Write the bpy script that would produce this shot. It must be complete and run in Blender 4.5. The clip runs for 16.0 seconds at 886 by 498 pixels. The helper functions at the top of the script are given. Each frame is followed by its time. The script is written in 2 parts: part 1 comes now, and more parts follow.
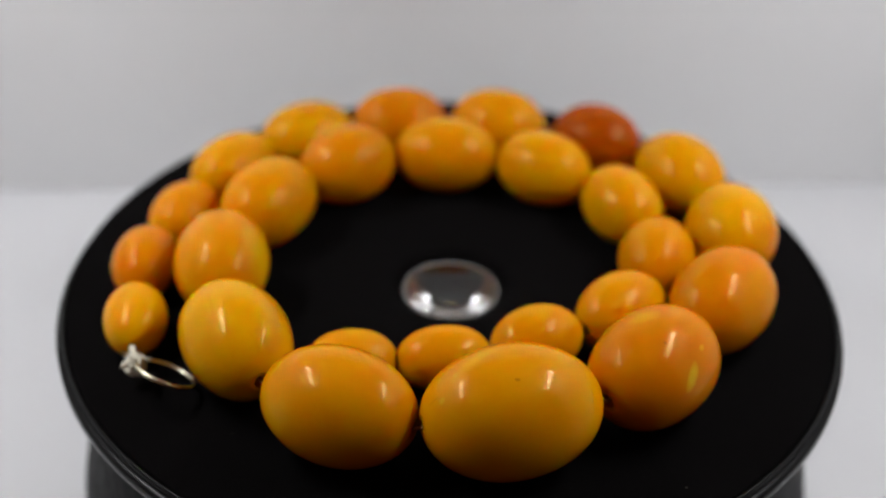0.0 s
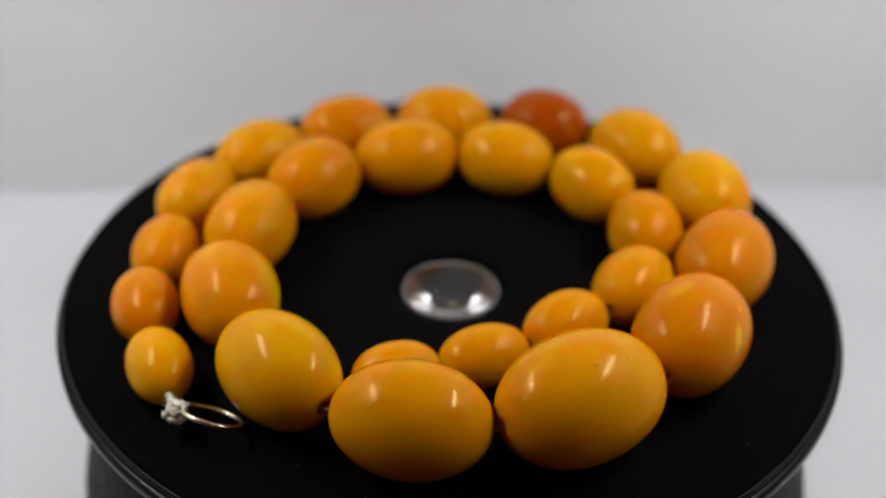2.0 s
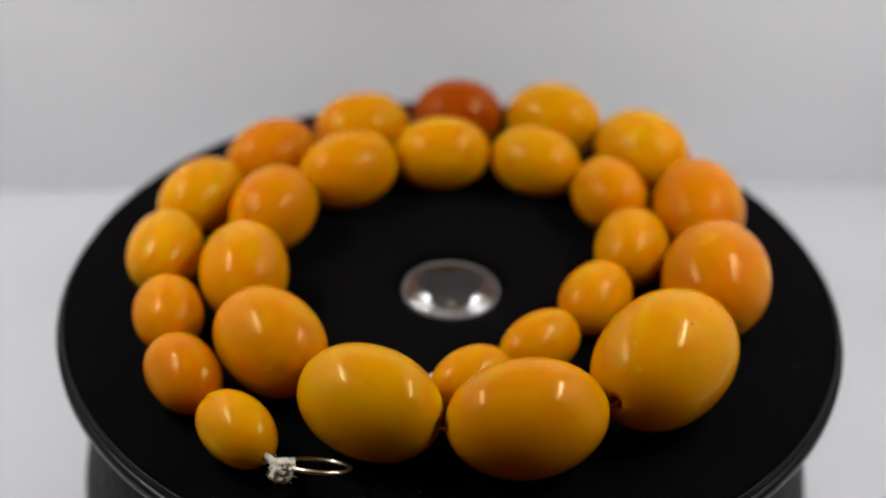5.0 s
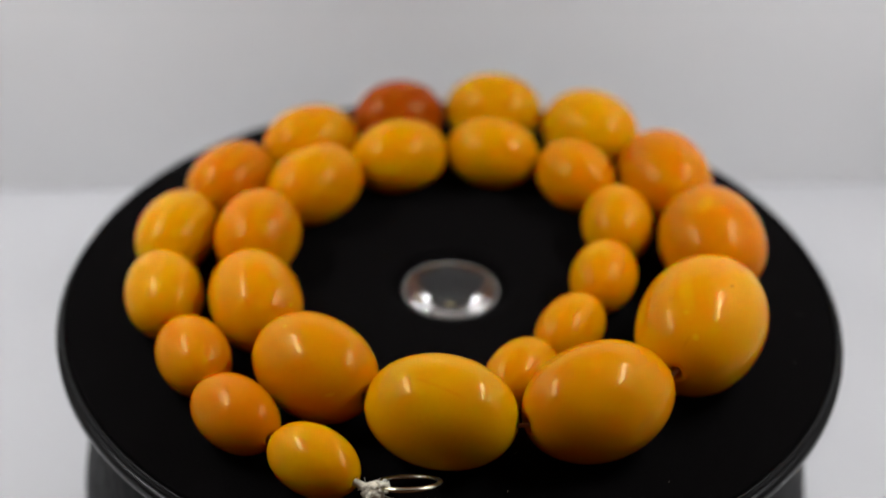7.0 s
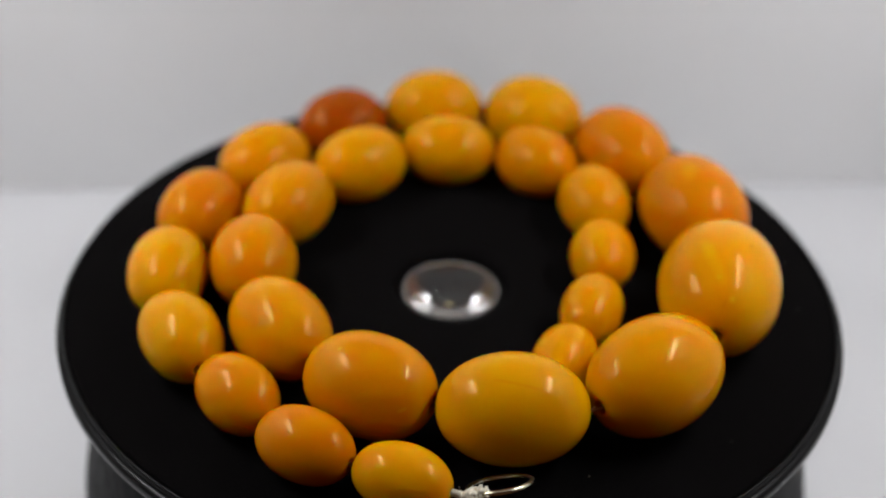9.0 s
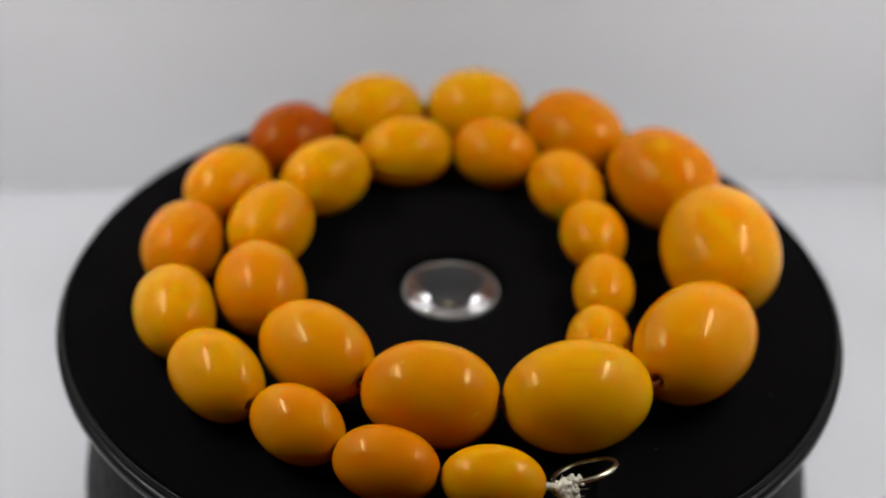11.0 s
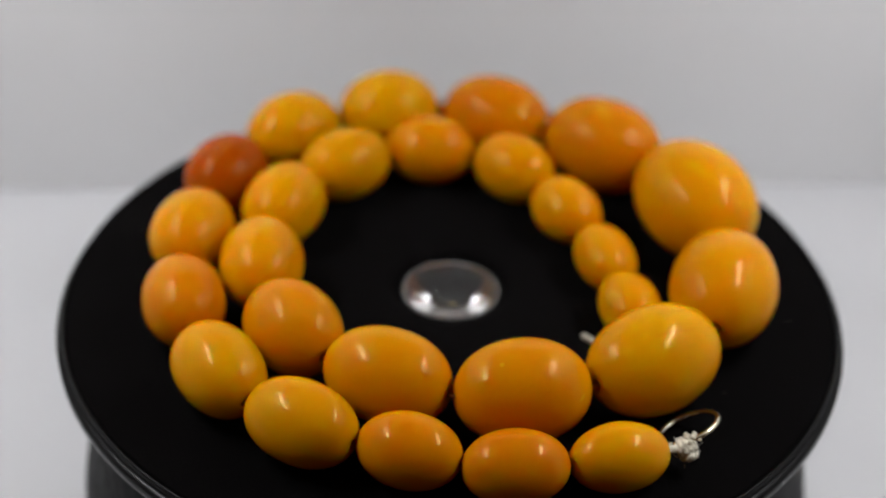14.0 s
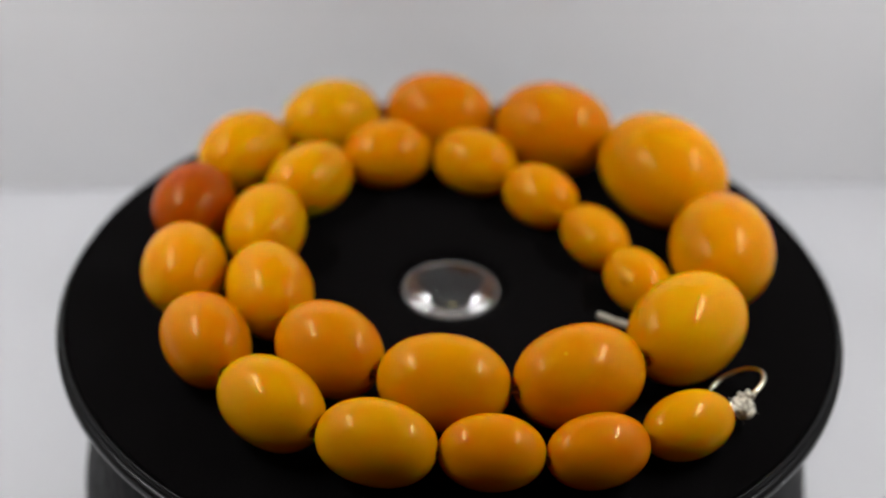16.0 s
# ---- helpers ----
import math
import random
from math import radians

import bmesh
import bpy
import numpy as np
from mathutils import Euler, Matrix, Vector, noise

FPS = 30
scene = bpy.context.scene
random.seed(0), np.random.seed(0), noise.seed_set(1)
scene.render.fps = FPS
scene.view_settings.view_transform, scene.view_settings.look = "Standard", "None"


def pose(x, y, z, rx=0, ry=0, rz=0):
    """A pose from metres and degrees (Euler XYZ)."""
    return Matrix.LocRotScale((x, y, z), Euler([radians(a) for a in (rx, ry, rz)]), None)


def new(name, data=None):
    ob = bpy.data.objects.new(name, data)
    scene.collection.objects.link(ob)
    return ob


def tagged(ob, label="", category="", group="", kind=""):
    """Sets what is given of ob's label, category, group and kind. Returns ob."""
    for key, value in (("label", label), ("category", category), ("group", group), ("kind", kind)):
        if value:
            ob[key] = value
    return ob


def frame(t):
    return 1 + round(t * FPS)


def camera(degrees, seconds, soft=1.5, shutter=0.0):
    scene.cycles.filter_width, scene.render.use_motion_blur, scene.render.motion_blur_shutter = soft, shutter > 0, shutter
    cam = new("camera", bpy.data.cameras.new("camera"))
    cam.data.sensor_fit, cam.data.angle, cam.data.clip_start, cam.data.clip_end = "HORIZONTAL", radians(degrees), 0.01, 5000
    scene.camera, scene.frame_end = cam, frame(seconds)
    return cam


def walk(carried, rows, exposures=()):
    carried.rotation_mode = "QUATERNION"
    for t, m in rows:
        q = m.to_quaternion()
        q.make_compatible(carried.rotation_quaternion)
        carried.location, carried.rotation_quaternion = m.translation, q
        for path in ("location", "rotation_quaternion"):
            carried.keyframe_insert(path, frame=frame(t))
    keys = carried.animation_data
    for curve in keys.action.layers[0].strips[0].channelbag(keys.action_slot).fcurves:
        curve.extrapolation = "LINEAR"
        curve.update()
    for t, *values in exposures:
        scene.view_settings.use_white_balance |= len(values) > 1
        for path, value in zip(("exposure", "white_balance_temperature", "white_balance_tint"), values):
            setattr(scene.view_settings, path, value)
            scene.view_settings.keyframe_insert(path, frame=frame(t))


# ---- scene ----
cam = camera(35.32, 16.0, soft=2.0)
cam.data.dof.use_dof = True
cam.data.dof.focus_distance = 0.206
cam.data.dof.aperture_fstop = 8.8
STAND = pose(0.0, -0.20656, 0.14979, 90 - 34.545, 0, 0.454) @ pose(0, 0, 0, 0, 0, 1.5745)
walk(cam, [(0.0, STAND), (16.0, STAND)], exposures=[(0.0, 0.02), (2.4, 0.02), (2.5, -0.06), (2.6, 0.02), (2.9, 0.02), (3.0, -0.06), (3.1, 0.02), (13.9, 0.02), (14.0, -0.06), (14.1, 0.02), (16.0, 0.02)])

# ---- light: two LED strips under the roof of a small white light box, a dim room outside with an added red tint ----
LED_STRENGTH = 12.0       # the chips' own glow
STRIP_WATTS = 0.208      # light of each strip
world = bpy.data.worlds.new("world")
scene.world = world
world.use_nodes = True
# red fill added to warm the beads' undersides, from no known lamp
world.node_tree.nodes["Background"].inputs["Color"].default_value = (1.0, 0.38, 0.13, 1)
world.node_tree.nodes["Background"].inputs["Strength"].default_value = 0.047

MM = 0.001
TABLE = -0.040          # table level below the felt
ROOF = 0.150            # underside of the box's roof


# ---- materials ----
def material(name, base, rough=0.5, metal=0.0, spec=0.5):
    m = bpy.data.materials.new(name)
    m.use_nodes = True
    b = m.node_tree.nodes["Principled BSDF"]
    b.inputs["Base Color"].default_value = (*base, 1)
    b.inputs["Roughness"].default_value = rough
    b.inputs["Metallic"].default_value = metal
    b.inputs["Specular IOR Level"].default_value = spec
    return m, m.node_tree, b


def noise_node(nt, scale, detail=4.0, rough=0.55, vector=None, distortion=0.0):
    n = nt.nodes.new("ShaderNodeTexNoise")
    n.inputs["Scale"].default_value = scale
    n.inputs["Detail"].default_value = detail
    n.inputs["Roughness"].default_value = rough
    n.inputs["Distortion"].default_value = distortion
    if vector is None:
        vector = nt.nodes.new("ShaderNodeTexCoord").outputs["Object"]
    nt.links.new(vector, n.inputs["Vector"])
    return n


def ramp(nt, source, stops):
    r = nt.nodes.new("ShaderNodeValToRGB")
    while len(r.color_ramp.elements) < len(stops):
        r.color_ramp.elements.new(0.5)
    for e, (pos, c) in zip(r.color_ramp.elements, stops):
        e.position = pos
        e.color = (*c, 1) if len(c) == 3 else c
    nt.links.new(source, r.inputs["Fac"])
    return r


def bump(nt, b, height, strength, distance):
    n = nt.nodes.new("ShaderNodeBump")
    n.inputs["Strength"].default_value = strength
    n.inputs["Distance"].default_value = distance
    nt.links.new(height, n.inputs["Height"])
    nt.links.new(n.outputs["Normal"], b.inputs["Normal"])
    return n


def mix(nt, kind, fac, a, b):
    n = nt.nodes.new("ShaderNodeMix")
    n.data_type, n.blend_type = "RGBA", kind
    for socket, v in ((n.inputs[0], fac), (n.inputs[6], a), (n.inputs[7], b)):
        if isinstance(v, (int, float)):
            socket.default_value = v
        elif isinstance(v, tuple):
            socket.default_value = (*v, 1)
        else:
            nt.links.new(v, socket)
    return n.outputs[2]


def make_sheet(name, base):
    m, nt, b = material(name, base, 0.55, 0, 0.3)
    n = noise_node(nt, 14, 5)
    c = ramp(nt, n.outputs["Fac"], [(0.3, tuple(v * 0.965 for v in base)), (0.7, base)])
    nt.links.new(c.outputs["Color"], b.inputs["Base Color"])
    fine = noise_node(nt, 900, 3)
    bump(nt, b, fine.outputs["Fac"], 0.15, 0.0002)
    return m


SHEET = make_sheet("white_plastic_sheet", (0.70, 0.702, 0.708))
# roof's dimness put into its colour: greyed to weaken bounce onto the beads
DIMMED_ROOF_SHEET = make_sheet("dimmed_roof_sheet", (0.58, 0.58, 0.585))
SIDE_SHEET = make_sheet("white_side_sheet", (0.68, 0.68, 0.685))
FLOOR_SHEET = make_sheet("white_floor_sheet", (0.61, 0.613, 0.63))


def mark_mask(nt, coord, centre, half, width, rough):
    """1 near a short stroke on a bead, 0 away from it, with a ragged edge; millimetres."""
    def vec(op, p, q):
        n = nt.nodes.new("ShaderNodeVectorMath")
        n.operation = op
        for socket, v in zip(n.inputs, (p, q)):
            if isinstance(v, tuple):
                socket.default_value = v
            else:
                nt.links.new(v, socket)
        return n

    def num(op, p, q):
        n = nt.nodes.new("ShaderNodeMath")
        n.operation = op
        for socket, v in zip(n.inputs, (p, q)):
            if isinstance(v, (int, float)):
                socket.default_value = v
            else:
                nt.links.new(v, socket)
        return n.outputs[0]

    h = Vector(half)
    length, u = max(h.length, width), h.normalized()
    d = vec("SUBTRACT", coord, tuple(c * MM for c in centre)).outputs[0]
    along = vec("DOT_PRODUCT", d, tuple(u)).outputs["Value"]
    total = vec("LENGTH", d, (0, 0, 0)).outputs["Value"]
    across = num("SQRT", num("MAXIMUM", num("SUBTRACT", num("MULTIPLY", total, total), num("MULTIPLY", along, along)), 0.0), 0.0)
    p, q = num("DIVIDE", along, length * MM), num("DIVIDE", across, width * MM)
    far = num("ADD", num("MULTIPLY", p, p), num("MULTIPLY", q, q))
    rag = noise_node(nt, 420, 4, 0.6, coord)
    far = num("ADD", far, num("MULTIPLY", num("SUBTRACT", rag.outputs["Fac"], 0.5), rough))
    return ramp(nt, far, [(0.15, (1, 1, 1)), (1.0, (0, 0, 0))]).outputs["Color"]


def make_amber(name="butterscotch_amber", marks=()):
    """Egg-yolk amber: the object's own colour, clouded, veined and polished, with the bead's own marks."""
    m, nt, b = material(name, (0.8, 0.35, 0.01), 0.15, 0, 0.11)
    info = nt.nodes.new("ShaderNodeObjectInfo")
    coord = nt.nodes.new("ShaderNodeTexCoord")
    shift = nt.nodes.new("ShaderNodeVectorMath")
    shift.operation = "MULTIPLY_ADD"
    nt.links.new(info.outputs["Random"], shift.inputs[0])
    shift.inputs[1].default_value = (3.1, 1.7, 2.3)
    nt.links.new(coord.outputs["Object"], shift.inputs[2])
    vec = shift.outputs[0]
    stretch = nt.nodes.new("ShaderNodeMapping")
    stretch.inputs["Scale"].default_value = (0.6, 1.0, 1.0)
    nt.links.new(vec, stretch.inputs["Vector"])
    cloud = noise_node(nt, 62, 3, 0.5, stretch.outputs["Vector"], 0.9)
    fac = ramp(nt, cloud.outputs["Fac"], [(0.36, (0, 0, 0)), (0.66, (1, 1, 1))])
    # warmer, redder clouds against yellow ones
    warm = mix(nt, "MULTIPLY", 1.0, info.outputs["Color"], (0.98, 0.91, 0.8))
    light = mix(nt, "MULTIPLY", 1.0, info.outputs["Color"], (1.0, 1.05, 1.0))
    col = mix(nt, "MIX", fac.outputs["Color"], warm, light)
    swirl = noise_node(nt, 150, 5, 0.6, stretch.outputs["Vector"], 2.4)
    thin = ramp(nt, swirl.outputs["Fac"], [(0.0, (0, 0, 0)), (0.455, (0, 0, 0)), (0.475, (1, 1, 1)), (0.495, (0, 0, 0))])
    where = noise_node(nt, 45, 2, 0.5, vec)
    gate = ramp(nt, where.outputs["Fac"], [(0.54, (0, 0, 0)), (0.70, (0.25, 0.25, 0.25))])
    veinfac = mix(nt, "MULTIPLY", 1.0, thin.outputs["Color"], gate.outputs["Color"])
    deep = mix(nt, "MULTIPLY", 1.0, info.outputs["Color"], (0.88, 0.66, 0.5))
    col = mix(nt, "MIX", veinfac, col, deep)
    for centre, half, width, colour, strength in marks:
        mask = mark_mask(nt, coord.outputs["Object"], centre, half, width, 0.9)
        fade = mix(nt, "MULTIPLY", 1.0, mask, (strength, strength, strength))
        col = mix(nt, "MIX", fade, col, colour)
    nt.links.new(col, b.inputs["Base Color"])
    b.inputs["Subsurface Weight"].default_value = 1.0
    b.inputs["Subsurface Radius"].default_value = (1.0, 0.22, 0.05)
    b.inputs["Subsurface Scale"].default_value = 0.0045
    b.inputs["Specular Tint"].default_value = (1.0, 0.90, 0.34, 1)
    wear = noise_node(nt, 240, 4, 0.6, vec)
    r = ramp(nt, wear.outputs["Fac"], [(0.3, (0.10, 0.10, 0.10)), (0.75, (0.17, 0.17, 0.17))])
    nt.links.new(r.outputs["Color"], b.inputs["Roughness"])
    b.inputs["Coat Weight"].default_value = 0.025
    b.inputs["Coat Roughness"].default_value = 0.30
    pits = noise_node(nt, 1300, 3, 0.6, vec)
    wave = noise_node(nt, 380, 4, 0.6, vec)
    uneven = mix(nt, "MIX", 0.6, pits.outputs["Fac"], wave.outputs["Fac"])
    bump(nt, b, uneven, 0.09, 0.0002)
    for link in list(nt.links):
        if link.to_socket == b.inputs["Normal"]:
            nt.links.new(link.from_socket, b.inputs["Coat Normal"])
            break
    return m


PALE_YELLOW, SOFT_YELLOW, DEEP_ORANGE, CRACK = (0.58, 0.36, 0.012), (0.58, 0.31, 0.001), (0.52, 0.15, 0.001), (0.16, 0.05, 0.008)
# beads with marks of their own: centre, half stroke, width in millimetres, colour, strength
MARKED = {
    11: [((2.1, 9.0, 1.4), (-1.9, -0.1, 2.2), 1.1, PALE_YELLOW, 0.85), ((-2.2, 8.2, 4.2), (-0.7, -0.1, 0.2), 0.55, PALE_YELLOW, 0.8),
         ((0.8, 0.2, 9.2), (-2.6, 1.5, 0.1), 1.6, SOFT_YELLOW, 0.45),
         ((3.1, 5.6, 7.1), (0.2, 0.3, -0.2), 0.35, CRACK, 0.6)],
    22: [((0.1, 4.5, 2.7), (-6.0, -0.1, 0.3), 1.3, PALE_YELLOW, 0.7)],
    12: [((5.1, 8.5, 3.0), (5.2, -0.9, -2.5), 1.5, SOFT_YELLOW, 0.7), ((12.5, 4.9, 0.0), (0.9, -1.4, 0.15), 0.30, CRACK, 0.18),
         ((11.6, 6.15, -1.1), (0.4, -0.3, -0.5), 0.7, PALE_YELLOW, 0.75), ((8.9, 8.0, 1.7), (0.3, -0.2, 0.4), 0.5, PALE_YELLOW, 0.55),
         ((0.9, 10.1, -3.0), (0.5, 0.0, 0.2), 0.32, CRACK, 0.5), ((-4.7, 9.4, -3.1), (0.1, 0.0, 0.2), 0.3, CRACK, 0.4)],
    15: [((-1.8, -4.3, -6.9), (4.0, -1.5, 0.3), 6.5, SOFT_YELLOW, 0.9), ((4.1, -6.7, 4.1), (0.3, 0.1, 0.2), 0.4, PALE_YELLOW, 0.8),
         ((-8.1, -0.7, 5.8), (0.6, 0.4, 0.8), 0.45, PALE_YELLOW, 0.5)],
    9: [((6.0, -4.6, 4.8), (-2.0, -3.0, -1.2), 5.0, DEEP_ORANGE, 0.7)],
    25: [((2.2, 0.6, -5.1), (1.2, 0.1, 0.2), 0.35, CRACK, 0.5), ((1.0, -1.2, -5.2), (1.9, -0.9, 0.4), 0.8, PALE_YELLOW, 0.5)],
    14: [((-0.7, -7.6, -3.9), (-5.0, -0.3, 1.0), 0.5, DEEP_ORANGE, 0.4)],
}
AMBER = make_amber()
MARKED_AMBER = {i: make_amber("marked_amber", marks) for i, marks in MARKED.items()}


def make_felt():
    m, nt, b = material("black_felt", (0.003, 0.003, 0.003), 0.95, 0, 0.0)
    n = noise_node(nt, 2600, 4)
    c = ramp(nt, n.outputs["Fac"], [(0.3, (0.0015, 0.0014, 0.0014)), (0.75, (0.0050, 0.0044, 0.0046))])
    nt.links.new(c.outputs["Color"], b.inputs["Base Color"])
    b.inputs["Sheen Weight"].default_value = 0.01
    bump(nt, b, n.outputs["Fac"], 0.5, 0.0003)
    return m


def make_plastic(name, v, rough, spec=0.22):
    m, nt, b = material(name, (v, v, v * 1.03), rough, 0, spec)
    n = noise_node(nt, 420, 4)
    c = ramp(nt, n.outputs["Fac"], [(0.3, (rough * 0.85,) * 3), (0.7, (rough * 1.2,) * 3)])
    nt.links.new(c.outputs["Color"], b.inputs["Roughness"])
    fine = noise_node(nt, 2500, 2)
    bump(nt, b, fine.outputs["Fac"], 0.03, 0.0001)
    return m


FELT = make_felt()
RIM = make_plastic("black_gloss_plastic", 0.004, 0.22, 0.11)
BASE = make_plastic("dark_grey_plastic", 0.0028, 0.5, 0.07)
CAVITY = make_plastic("black_cup_plastic", 0.004, 0.6, 0.1)


def make_glass():
    m, nt, b = material("clear_acrylic", (0.88, 0.88, 0.88), 0.0)
    b.inputs["Transmission Weight"].default_value = 1.0
    b.inputs["IOR"].default_value = 1.47
    return m


GLASS = make_glass()
FROSTED, _, _b = material("frosted_acrylic", (0.40, 0.40, 0.40), 0.25)
_b.inputs["Transmission Weight"].default_value = 0.7
CHIP, _, _b = material("yellow_phosphor", (0.85, 0.72, 0.28), 0.4)
BRASS, nt_, b_ = material("pale_gold_metal", (0.62, 0.58, 0.42), 0.26, 1.0)
_n = noise_node(nt_, 900, 4)
bump(nt_, b_, _n.outputs["Fac"], 0.15, 0.0002)
CORD, nt_, b_ = material("off_white_cotton_cord", (0.70, 0.68, 0.60), 0.9, 0, 0.2)
_n = noise_node(nt_, 1800, 4)
_c = ramp(nt_, _n.outputs["Fac"], [(0.3, (0.44, 0.41, 0.33)), (0.7, (0.76, 0.72, 0.60))])
nt_.links.new(_c.outputs["Color"], b_.inputs["Base Color"])
bump(nt_, b_, _n.outputs["Fac"], 0.8, 0.0004)
THREAD, _, _ = material("amber_stained_thread", (0.30, 0.10, 0.02), 0.8)
TAPE, _, _ = material("white_led_tape", (0.8, 0.8, 0.78), 0.5)
# wood reddened so the unseen table throws warm light up at the beads
WOOD, nt_, b_ = material("reddened_table_wood", (0.25, 0.17, 0.1), 0.5)
_n = noise_node(nt_, 30, 5, 0.6, None, 2.0)
_c = ramp(nt_, _n.outputs["Fac"], [(0.3, (0.13, 0.05, 0.02)), (0.7, (0.22, 0.095, 0.04))])
nt_.links.new(_c.outputs["Color"], b_.inputs["Base Color"])
LED = bpy.data.materials.new("led_light")
LED.use_nodes = True
_p = LED.node_tree.nodes["Principled BSDF"]
_p.inputs["Base Color"].default_value = (0.9, 0.9, 0.8, 1)
_p.inputs["Emission Color"].default_value = (0.985, 0.99, 1.0, 1)
_p.inputs["Emission Strength"].default_value = LED_STRENGTH


# ---- mesh helpers ----
def part(name, bm, mat, parent=None, label="", smooth=True):
    me = bpy.data.meshes.new(name)
    bmesh.ops.recalc_face_normals(bm, faces=bm.faces)
    bm.to_mesh(me)
    bm.free()
    me.materials.append(mat)
    if smooth:
        for p in me.polygons:
            p.use_smooth = True
    ob = new(name, me)
    ob.parent = parent
    if label:
        tagged(ob, label)
    return ob


def box(bm, x0, x1, y0, y1, z0, z1, bevel=0.0):
    m = Matrix.Translation(((x0 + x1) / 2, (y0 + y1) / 2, (z0 + z1) / 2)) @ Matrix.Diagonal((x1 - x0, y1 - y0, z1 - z0, 1))
    v = bmesh.ops.create_cube(bm, size=1, matrix=m)["verts"]
    if bevel:
        e = list({e for a in v for e in a.link_edges})
        bmesh.ops.bevel(bm, geom=e, offset=bevel, segments=2, affect="EDGES")


def lathe(bm, profile, n=96, close=False):
    """Turns a profile of (radius, height) round z; radius 0 ends in one point."""
    rings = []
    for r, z in profile:
        if r < 1e-9:
            rings.append([bm.verts.new((0, 0, z))])
        else:
            rings.append([bm.verts.new((r * math.cos(2 * math.pi * i / n), r * math.sin(2 * math.pi * i / n), z)) for i in range(n)])
    pairs = list(zip(rings, rings[1:]))
    if close:
        pairs.append((rings[-1], rings[0]))
    for a, b in pairs:
        for i in range(n):
            j = (i + 1) % n
            q = [a[i % len(a)], a[j % len(a)], b[j % len(b)], b[i % len(b)]]
            q = list(dict.fromkeys(q))
            if len(q) > 2:
                bm.faces.new(q)


def tube(bm, pts, r, n=8, taper=1.0):
    """A round cord through points."""
    pts = [Vector(p) for p in pts]
    rings = []
    up = Vector((0.31, 0.2, 0.93)).normalized()
    for i, p in enumerate(pts):
        d = (pts[min(i + 1, len(pts) - 1)] - pts[max(i - 1, 0)]).normalized()
        a = d.cross(up)
        if a.length < 1e-3:
            a = d.cross(Vector((1, 0, 0)))
        a.normalize()
        b = d.cross(a)
        rad = r * (1 + (taper - 1) * i / max(len(pts) - 1, 1))
        rings.append([bm.verts.new(p + rad * (math.cos(2 * math.pi * k / n) * a + math.sin(2 * math.pi * k / n) * b)) for k in range(n)])
    for a, b in zip(rings, rings[1:]):
        for k in range(n):
            bm.faces.new((a[k], a[(k + 1) % n], b[(k + 1) % n], b[k]))
    bm.faces.new(rings[0])
    bm.faces.new(rings[-1])


# ---- the light box ----
WALL_L, WALL_R, FRONT = -0.140, 0.136, -0.098
BACK = 0.0977           # back wall at the middle
BACK_TURN = 4.2         # degrees


def slab(name, x0, x1, y0, y1, z0, z1, mat, label, category, m=None):
    bm = bmesh.new()
    box(bm, x0, x1, y0, y1, z0, z1)
    ob = part(name, bm, mat, None, "", False)
    if m is not None:
        ob.matrix_world = m
    return tagged(ob, label, category, "", "structure")


slab("floor", -0.17, 0.17, FRONT, 0.16, TABLE - 0.003, TABLE, FLOOR_SHEET, "white plastic sheet floor of the photo box", "floor")
slab("wall_back", -0.18, 0.18, 0.0, 0.003, TABLE + 0.0042, ROOF + 0.02, SHEET, "light grey-white plastic back wall of the photo box", "wall",
     pose(0, BACK, 0, 0, 0, BACK_TURN))
slab("fold_strip", -0.18, 0.18, 0.0001, 0.0030, TABLE + 0.0003, TABLE + 0.0041, SHEET, "recessed fold between floor and back wall of the photo box", "trim",
     pose(0, BACK, 0, 0, 0, BACK_TURN))
slab("wall_left", WALL_L - 0.003, WALL_L, FRONT, 0.12, TABLE + 0.0004, ROOF, SIDE_SHEET, "white plastic side wall of the photo box", "wall")
slab("wall_right", WALL_R, WALL_R + 0.003, FRONT, 0.14, TABLE + 0.0004, ROOF, SIDE_SHEET, "white plastic side wall of the photo box", "wall")
slab("ceiling", -0.17, 0.17, FRONT, 0.16, ROOF + 0.0004, ROOF + 0.0034, DIMMED_ROOF_SHEET, "plastic roof of the light box, greyed to weaken its bounce", "ceiling")


def led_strip(x):
    """A white tape with a row of small square LEDs, stuck under the roof."""
    root = new("led_strip")
    root.location = (x, -0.010, ROOF)
    bm = bmesh.new()
    box(bm, -0.006, 0.006, -0.060, 0.060, -0.0012, 0.0002)
    part("tape", bm, TAPE, root, "", False)
    bm = bmesh.new()
    box(bm, -0.0025, 0.0025, -0.0025, 0.0025, -0.0009, 0.0)
    first = part("led_chip", bm, LED, root, "glowing square white LED", False)
    first.location = (0, -0.0525, -0.0013)
    for i in range(1, 15):
        o = new("led_chip", first.data)
        o.parent = root
        o.location = (0, -0.0525 + 0.0075 * i, -0.0013)
        tagged(o, "glowing square white LED")
    lamp = bpy.data.lights.new("strip_light", "AREA")
    lamp.shape, lamp.size, lamp.size_y, lamp.energy, lamp.color = "RECTANGLE", 0.0045, 0.108, STRIP_WATTS, (0.985, 0.99, 1.0)
    lit = new("strip_light", lamp)
    lit.parent = root
    lit.location = (0, 0, -0.0026)
    tagged(root, "white LED strip glowing under the photo box roof", "light", "LED strips in the photo box")


led_strip(-0.120)
led_strip(0.112)

# the table under the box, added out of view as a warm reflector
slab("table", -0.26, 0.26, -0.30, 0.20, TABLE - 0.025, TABLE - 0.0034, WOOD, "added dark wooden table under the light box, reddened for warm bounce", "table")


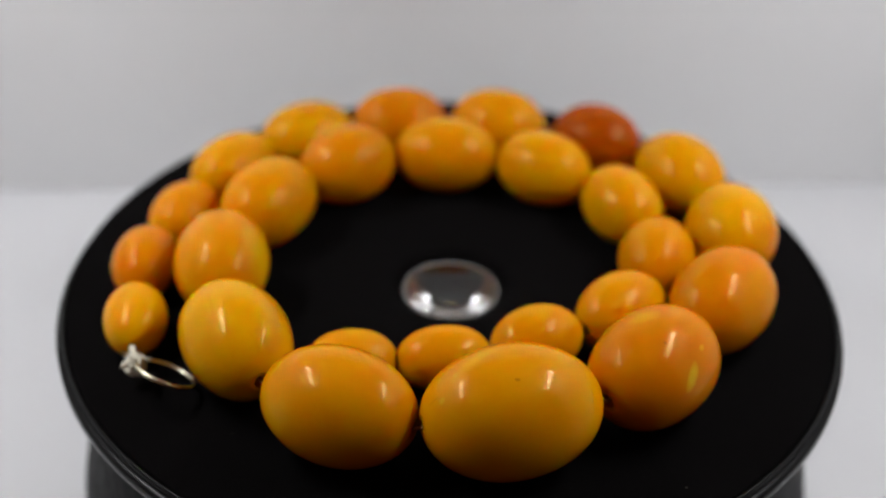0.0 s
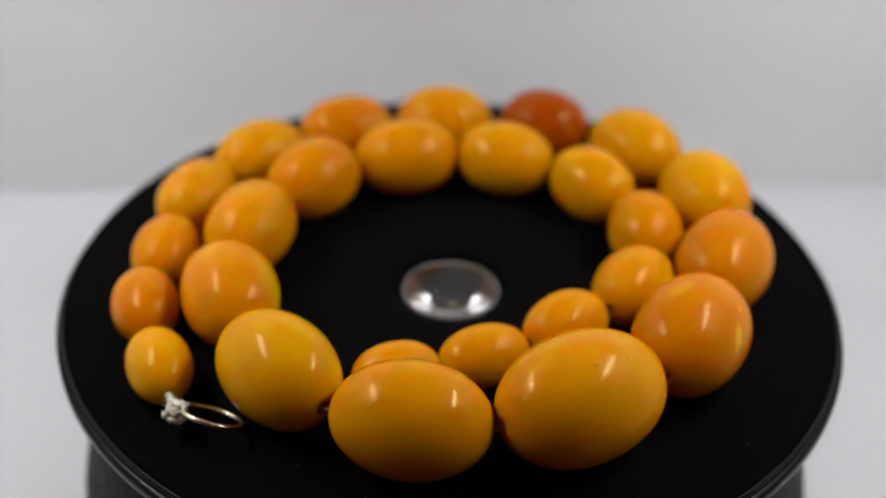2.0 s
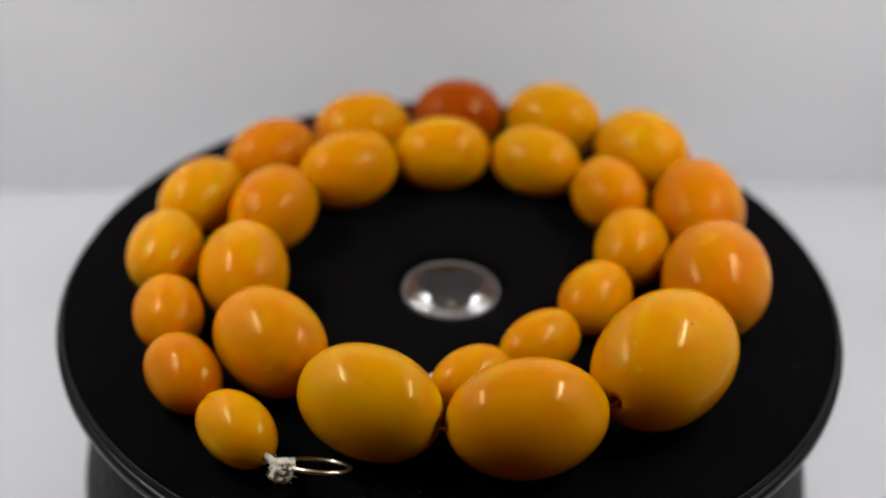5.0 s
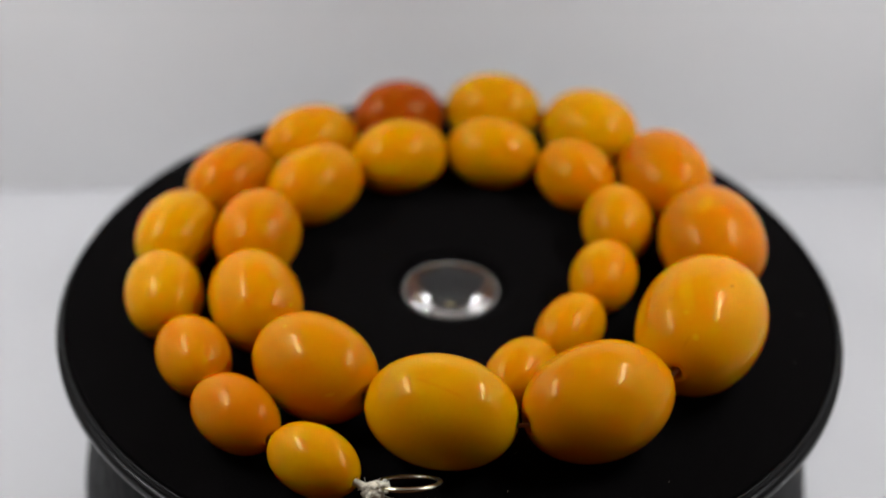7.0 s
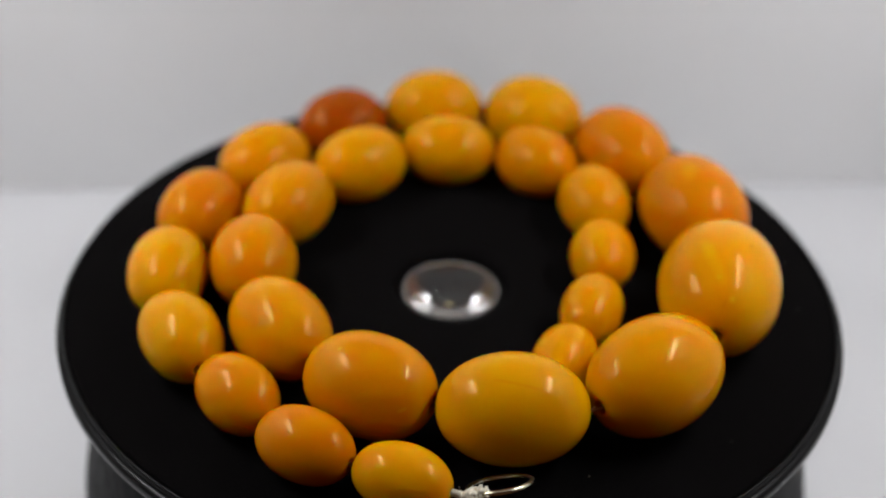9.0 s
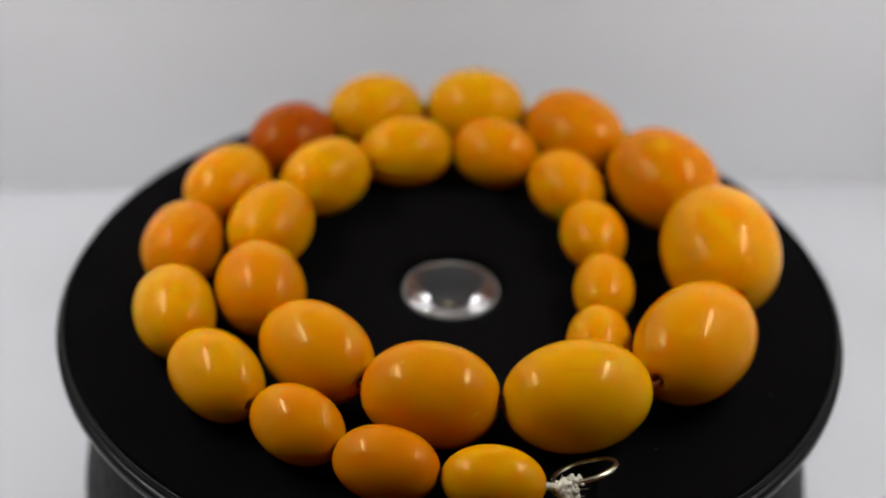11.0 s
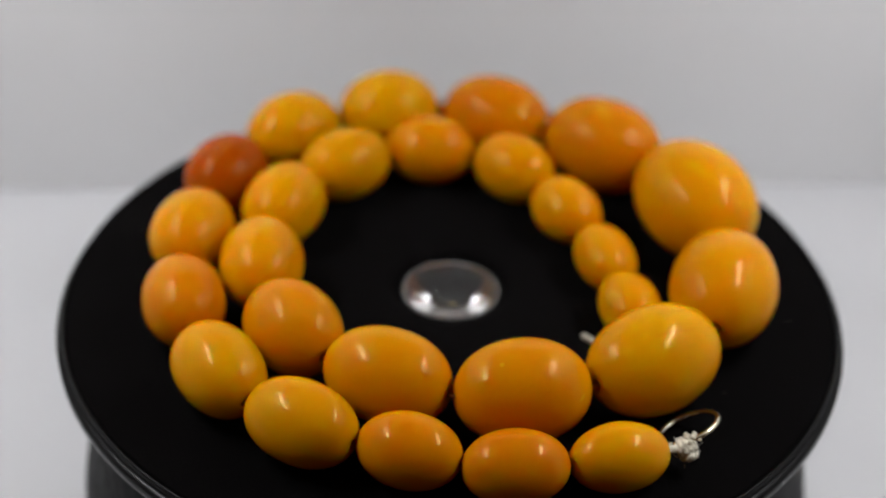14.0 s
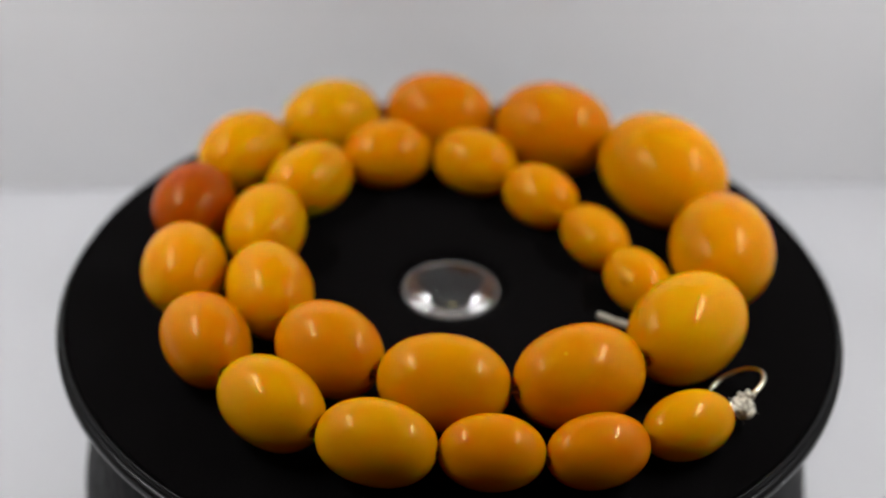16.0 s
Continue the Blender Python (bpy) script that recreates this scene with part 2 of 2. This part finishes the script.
# ---- the turntable ----
def turntable():
    root = new("turntable")
    root.location = (0, 0, TABLE)
    up = -TABLE
    bm = bmesh.new()
    lathe(bm, [(0, 0.0), (60 * MM, 0.0), (68.0 * MM, 0.0), (69.8 * MM, 0.8 * MM), (69.9 * MM, 2 * MM), (68.8 * MM, up - 32 * MM), (65.9 * MM, up - 18 * MM), (64.4 * MM, up - 9 * MM), (63.6 * MM, up - 7.4 * MM),
               (62 * MM, up - 7 * MM), (20 * MM, up - 7 * MM), (20 * MM, up - 10.7 * MM), (0, up - 10.7 * MM)], 128)
    part("base", bm, BASE, root, "dark grey plastic drum base")
    bm = bmesh.new()
    lathe(bm, [(12.1 * MM, -0.9 * MM), (68.4 * MM, -0.9 * MM), (68.85 * MM, -0.75 * MM), (69.0 * MM, -0.2 * MM), (69.15 * MM, 0.02 * MM), (69.4 * MM, 0.0 * MM),
               (69.55 * MM, -0.3 * MM), (69.6 * MM, -1.0 * MM), (69.7 * MM, -1.3 * MM), (69.95 * MM, -1.3 * MM), (70.5 * MM, -1.5 * MM), (70.65 * MM, -2.1 * MM),
               (70.6 * MM, -3.4 * MM), (69.9 * MM, -4.1 * MM), (68.5 * MM, -4.5 * MM), (12.1 * MM, -4.5 * MM)], 256, True)
    platter = part("platter", bm, RIM, root, "glossy black plastic turning plate with grooved rim")
    platter.location = (0, 0, up)
    bm = bmesh.new()
    lathe(bm, [(12.1 * MM, -0.88 * MM), (9.3 * MM, -1.9 * MM), (9.2 * MM, -1.5 * MM), (11.5 * MM, -0.25 * MM), (13.0 * MM, 0.0), (30 * MM, 0.0), (68.4 * MM, 0.0), (68.65 * MM, -0.2 * MM), (68.7 * MM, -0.74 * MM)], 128, True)
    part("felt_pad", bm, FELT, platter, "black felt pad with a round hole")
    bm = bmesh.new()
    lathe(bm, [(0, -10.5 * MM), (9.3 * MM, -10.5 * MM), (12.0 * MM, -10.3 * MM), (12.0 * MM, -4.6 * MM), (9.5 * MM, -4.4 * MM), (9.5 * MM, -2.0 * MM), (9.2 * MM, -2.0 * MM), (9.2 * MM, -2.62 * MM), (8.2 * MM, -2.92 * MM), (7.6 * MM, -9.7 * MM), (0, -9.7 * MM)], 64)
    part("cup", bm, CAVITY, platter, "black plastic cup under the lens")
    # clear lens: a solid cone of acrylic with a slightly domed face, in a frosted ring
    bm = bmesh.new()
    prof = [(0, -6.2), (3.5, -6.2)]
    prof += [(3.5 + 4.75 * k / 10 + 0.3 * math.sin(math.pi * k / 10), -6.2 + 5.2 * k / 10) for k in range(1, 11)]
    prof += [(8.3, -0.3), (8.25, 0.06)]
    prof += [(8.1 * (1 - k / 8), 0.1 + 0.45 * (1 - (1 - k / 8) ** 2)) for k in range(9)]
    lathe(bm, [(r * MM, (z - 1.25) * MM) for r, z in prof], 96)
    part("lens", bm, GLASS, platter, "clear conical acrylic lens")
    bm = bmesh.new()
    lathe(bm, [(r * MM, (z - 1.25) * MM) for r, z in ((8.38, -0.95), (8.7, -0.95), (8.85, -0.8), (8.9, -0.15), (8.78, 0.0), (8.45, 0.03), (8.38, -0.05))], 96, True)
    part("flange", bm, FROSTED, platter, "frosted acrylic ring round the lens")
    bm = bmesh.new()
    box(bm, -1.0 * MM, 1.0 * MM, -1.0 * MM, 1.0 * MM, -9.72 * MM, -8.2 * MM, 0.1 * MM)
    part("led_chip", bm, CHIP, platter, "small unlit yellow LED chip", False)
    rng = random.Random(3)
    bm = bmesh.new()
    for _ in range(9):
        w, r = rng.uniform(3.4, 6.1), rng.uniform(40, 66) * MM
        x, y, d, l = r * math.cos(w), r * math.sin(w), rng.uniform(0, 6.28), rng.uniform(0.08, 0.28) * MM
        tube(bm, [(x, y, 0.04 * MM), (x + l * math.cos(d), y + l * math.sin(d), 0.1 * MM), (x + l * math.cos(d + 0.8) * 1.6, y + l * math.sin(d + 0.8) * 1.6, 0.05 * MM)], 0.02 * MM, 4)
    tagged(part("lint", bm, CORD, platter, "tiny pale specks of lint on the felt"), kind="stuff")
    tagged(root, "round black display turntable with felt top and clear lens", "turntable")
    return platter


PLATTER = turntable()

# ---- the necklace: beads from the knotted end inwards ----
YELLOW, GOLD, HONEY, ORANGE, RED = (0.555, 0.252, 0.0001), (0.545, 0.223, 0.0001), (0.53, 0.193, 0.0001), (0.505, 0.169, 0.0002), (0.30, 0.056, 0.0003)
# x, y, turn, half length, half width in millimetres and degrees
BEADS = [
    (-53.2, -20.4, 98, 7.89, 5.40, YELLOW), (-54.7, -4.3, 89, 8.22, 5.81, ORANGE), (-50.3, 11.3, 68, 8.31, 5.98, HONEY),
    (-43.6, 27.4, 55, 9.54, 6.68, YELLOW), (-30.3, 40.5, 29, 9.78, 6.94, YELLOW), (-11.8, 47.1, 8, 9.58, 7.15, ORANGE),
    (8.8, 46.8, -14, 9.80, 7.40, GOLD), (28.8, 41.3, -30, 9.44, 7.50, RED), (44.3, 28.3, -57, 10.20, 7.86, YELLOW),
    (51.4, 8.3, -86, 10.43, 8.29, YELLOW), (46.7, -13.7, -123, 11.42, 8.52, ORANGE), (32.8, -33.6, -132, 12.17, 9.40, ORANGE),
    (9.8, -46.7, -163, 14.19, 10.49, GOLD), (-16.5, -45.5, 159, 12.72, 9.32, GOLD), (-34.7, -29.3, 118, 12.02, 8.86, YELLOW),
    (-40.4, -7.2, 94, 10.99, 8.37, HONEY), (-34.8, 13.6, 61, 10.72, 7.82, GOLD), (-21.1, 28.6, 32, 9.79, 7.69, HONEY),
    (-1.8, 34.0, -1, 10.21, 7.46, GOLD), (17.6, 30.1, -27, 9.59, 7.28, YELLOW), (32.0, 18.1, -62, 9.36, 6.98, YELLOW),
    (37.0, 0.8, -101, 8.84, 6.87, HONEY), (29.3, -15.2, -138, 8.73, 6.64, GOLD), (14.6, -23.3, -154, 8.21, 5.97, GOLD),
    (-0.8, -28.0, -169, 7.94, 5.36, GOLD), (-15.8, -29.6, -173, 7.44, 5.34, GOLD)]
SINK = 0.2              # how far a bead presses into the felt, mm
WORDS = {YELLOW: "bright yolk-yellow", GOLD: "golden yellow", HONEY: "honey-orange", ORANGE: "deep orange", RED: "dark red-brown"}


def bead(i, x, y, turn, a, b, colour, parent):
    """A polished oval bead along x, with a drilled hole."""
    rng = random.Random(100 + i)
    p = rng.uniform(2.0, 2.12)
    hole = min(1.2, b * 0.135)
    bm = bmesh.new()
    n, m = 48, 34
    ends = math.acos(min(1, (1 - (hole / b) ** p) ** (1 / p)))
    rows = [(-a + 2.6, hole * 0.9), (-a + 0.6, hole * 0.95)]
    for k in range(m + 1):
        t = ends + (math.pi - 2 * ends) * k / m
        u = -math.cos(t)
        rows.append((a * u, b * (1 - abs(u) ** p) ** (1 / p)))
    rows += [(a - 0.6, hole * 0.95), (a - 2.6, hole * 0.9)]
    off = Vector((rng.uniform(0, 50), rng.uniform(0, 50), rng.uniform(0, 50)))
    rings = []
    for u, r in rows:
        ring = []
        for k in range(n):
            w = 2 * math.pi * k / n
            v = Vector((u, r * math.cos(w), r * math.sin(w)))
            if r > hole * 1.3:
                v *= 1 + 0.010 * noise.noise(v * 0.11 + off)
            ring.append(bm.verts.new(v * MM))
        rings.append(ring)
    for q, s in zip(rings, rings[1:]):
        for k in range(n):
            bm.faces.new((q[k], q[(k + 1) % n], s[(k + 1) % n], s[k]))
    bm.faces.new(rings[0])
    bm.faces.new(rings[-1])
    ob = part("bead", bm, MARKED_AMBER.get(i, AMBER), parent, "polished oval amber bead, " + WORDS[colour])
    ob.matrix_basis = pose(x * MM, y * MM, (b - SINK) * MM, (i * 67) % 360, 0, turn)
    f = rng.uniform(0.97, 1.03)
    ob.color = (min(colour[0] * f, 0.95), colour[1] * f, colour[2], 1)
    return ob


def jump_ring(parent, centre, radius, wire, tilt, azimuth):
    """A ring of round wire with a small gap where it was closed."""
    axis = Vector((math.sin(tilt) * math.cos(azimuth), math.sin(tilt) * math.sin(azimuth), math.cos(tilt)))
    q = axis.to_track_quat("Z", "Y").to_matrix()
    pts = [Vector(centre) + q @ Vector((radius * math.cos(s), radius * math.sin(s), 0)) for s in np.linspace(0.04, 2 * math.pi - 0.04, 72)]
    bm = bmesh.new()
    tube(bm, [p * MM for p in pts], wire * MM, 12)
    part("ring", bm, BRASS, parent, "pale gold wire ring")


def cord_knot(parent, centre, size):
    """A lump of wound cord with frayed ends."""
    rng = random.Random(7)
    bm = bmesh.new()
    c = Vector(centre)
    pts = []
    for j in range(260):
        w, roll = j * 0.155, j * 0.0205
        k = 0.62 + 0.38 * noise.noise(Vector((j * 0.021, 3.1, 0.4)))
        v = Euler((0.9 * math.sin(roll * 1.3), roll * 1.7, roll * 2.3)).to_matrix() @ Vector((size * 0.66 * k * math.cos(w), size * 0.52 * k * math.sin(w), 0.4 * math.sin(3 * w)))
        v += Vector((noise.noise(v * 0.8 + Vector((9, 0, j * 0.02))), noise.noise(v * 0.8 + Vector((0, 5, 9))), noise.noise(v * 0.8 + Vector((4, 9, 2))))) * 0.8
        v.z = max(v.z, 0.6 - c.z)
        pts.append((c + v) * MM)
    # the cord's way from the bead's hole into the knot
    lead = [Vector((-52.4, -25.6, 5.2)), Vector((-52.2, -27.9, 5.3)), Vector((-51.7, -29.4, 5.0)), c]
    tube(bm, [p * MM for p in lead] + pts, 0.6 * MM, 7, 0.85)
    k = part("cord_knot", bm, CORD, parent, "frayed off-white cotton knot")
    bm = bmesh.new()
    for s in range(46):
        d = Vector((rng.gauss(0, 1), rng.gauss(0, 1), rng.gauss(0.3, 0.8))).normalized()
        side = Vector((rng.gauss(0, 1), rng.gauss(0, 1), rng.gauss(0, 1))) * 0.5
        l = rng.uniform(0.1, 0.6)
        pts = []
        for j in range(5):
            v = c + d * (size * 0.6 + l * j / 4) + side * (j / 4) ** 2
            v.z = max(v.z, 0.15)
            pts.append(v * MM)
        tube(bm, pts, 0.07 * MM, 4, 0.4)
    # the frayed end of the cord stands up from the knot as a ragged tuft
    for s in range(20):
        start = c + Vector((rng.gauss(0.7, 0.5), rng.gauss(-0.7, 0.5), rng.uniform(0.8, 1.8)))
        d = Vector((rng.gauss(0.5, 0.9), rng.gauss(-0.4, 0.9), rng.uniform(0.2, 1.5))).normalized()
        bend = Vector((rng.gauss(0, 1), rng.gauss(0, 1), rng.gauss(-0.3, 0.7))) * 0.35
        l = rng.uniform(0.3, 0.8)
        tube(bm, [(start + d * l * j / 4 + bend * (j / 4) ** 2 + 0.14 * Vector((math.sin(j * 2.1 + s), math.cos(j * 1.7 + s), 0))) * MM for j in range(5)], rng.uniform(0.26, 0.44) * MM, 7, 0.75)
    tagged(part("fibres", bm, CORD, k, "loose cotton fibres"), kind="stuff")


def cord_tail(parent, pts, r):
    """The doubled cord end that curls out of the last bead."""
    bm = bmesh.new()
    p = [Vector(v) for v in pts]
    fine = []
    for i in range(len(p) - 1):
        a, b = p[i], p[i + 1]
        z, d = p[max(i - 1, 0)], p[min(i + 2, len(p) - 1)]
        for j in range(8):
            t = j / 8
            fine.append(0.5 * (2 * a + (b - z) * t + (2 * z - 5 * a + 4 * b - d) * t * t + (3 * a - z - 3 * b + d) * t ** 3))
    fine.append(p[-1])
    for ply in range(3):
        tw = []
        for i, v in enumerate(fine):
            w = i * 0.55 + ply * 2.094
            q = v + Vector((math.cos(w) * 0.3, math.cos(w) * 0.25, math.sin(w) * 0.4)) * r
            q.z = max(q.z, r * 0.62)
            tw.append(q * MM)
        tube(bm, tw, r * 0.62 * MM, 7)
    part("cord_tail", bm, CORD, parent, "short off-white cotton cord end")


def necklace():
    root = new("necklace")
    for i, row in enumerate(BEADS):
        bead(i, *row, root)
    bm = bmesh.new()
    for (x, y, w, a, b, _), (x2, y2, w2, a2, b2, _) in zip(BEADS, BEADS[1:]):
        w, w2 = radians(w), radians(w2)
        d, d2 = Vector((math.cos(w), math.sin(w), 0)), Vector((math.cos(w2), math.sin(w2), 0))
        p, p2 = Vector((x, y, b - SINK)) + d * (a - 2.4), Vector((x2, y2, b2 - SINK)) - d2 * (a2 - 2.4)
        q, q2 = p + d * 2.2, p2 - d2 * 2.2
        tube(bm, [v * MM for v in (p, q, (q + q2) / 2, q2, p2)], 0.34 * MM, 8)
    part("thread", bm, THREAD, root, "amber-stained stringing thread")
    cord_knot(root, (-51.3, -31.2, 4.3), 2.7)
    jump_ring(root, RING[0], RING[1], 0.43, RING[2], RING[3])
    cord_tail(root, [(-18.5, -29.9, 5.2), (-23.1, -30.3, 4.6), (-24.2, -28.6, 2.4), (-22.3, -25.2, 1.0), (-18.1, -21.3, 1.0)], 0.66)
    tagged(root, "string of graduated egg-yolk amber beads coiled on black felt", "necklace")
    return root


RING = ((-45.9, -32.9, 3.8), 4.9, 0.57, 0.83)
NECKLACE = necklace()

# turn of the plate, seconds and degrees
KNOWN = ((0.0, 0.0), (3.0, 20.45), (7.0, 48.80), (9.0, 62.70), (12.0, 83.03), (14.0, 96.55), (16.0, 110.42))
TURNS = [(t, float(np.interp(t, [k[0] for k in KNOWN], [k[1] for k in KNOWN]))) for t in np.arange(0, 16.01, 0.25)]


def motions():
    walk(PLATTER, [(t, pose(0, 0, -TABLE, 0, 0, a)) for t, a in TURNS])
    walk(NECKLACE, [(t, pose(0, 0, 0, 0, 0, a)) for t, a in TURNS])


motions()
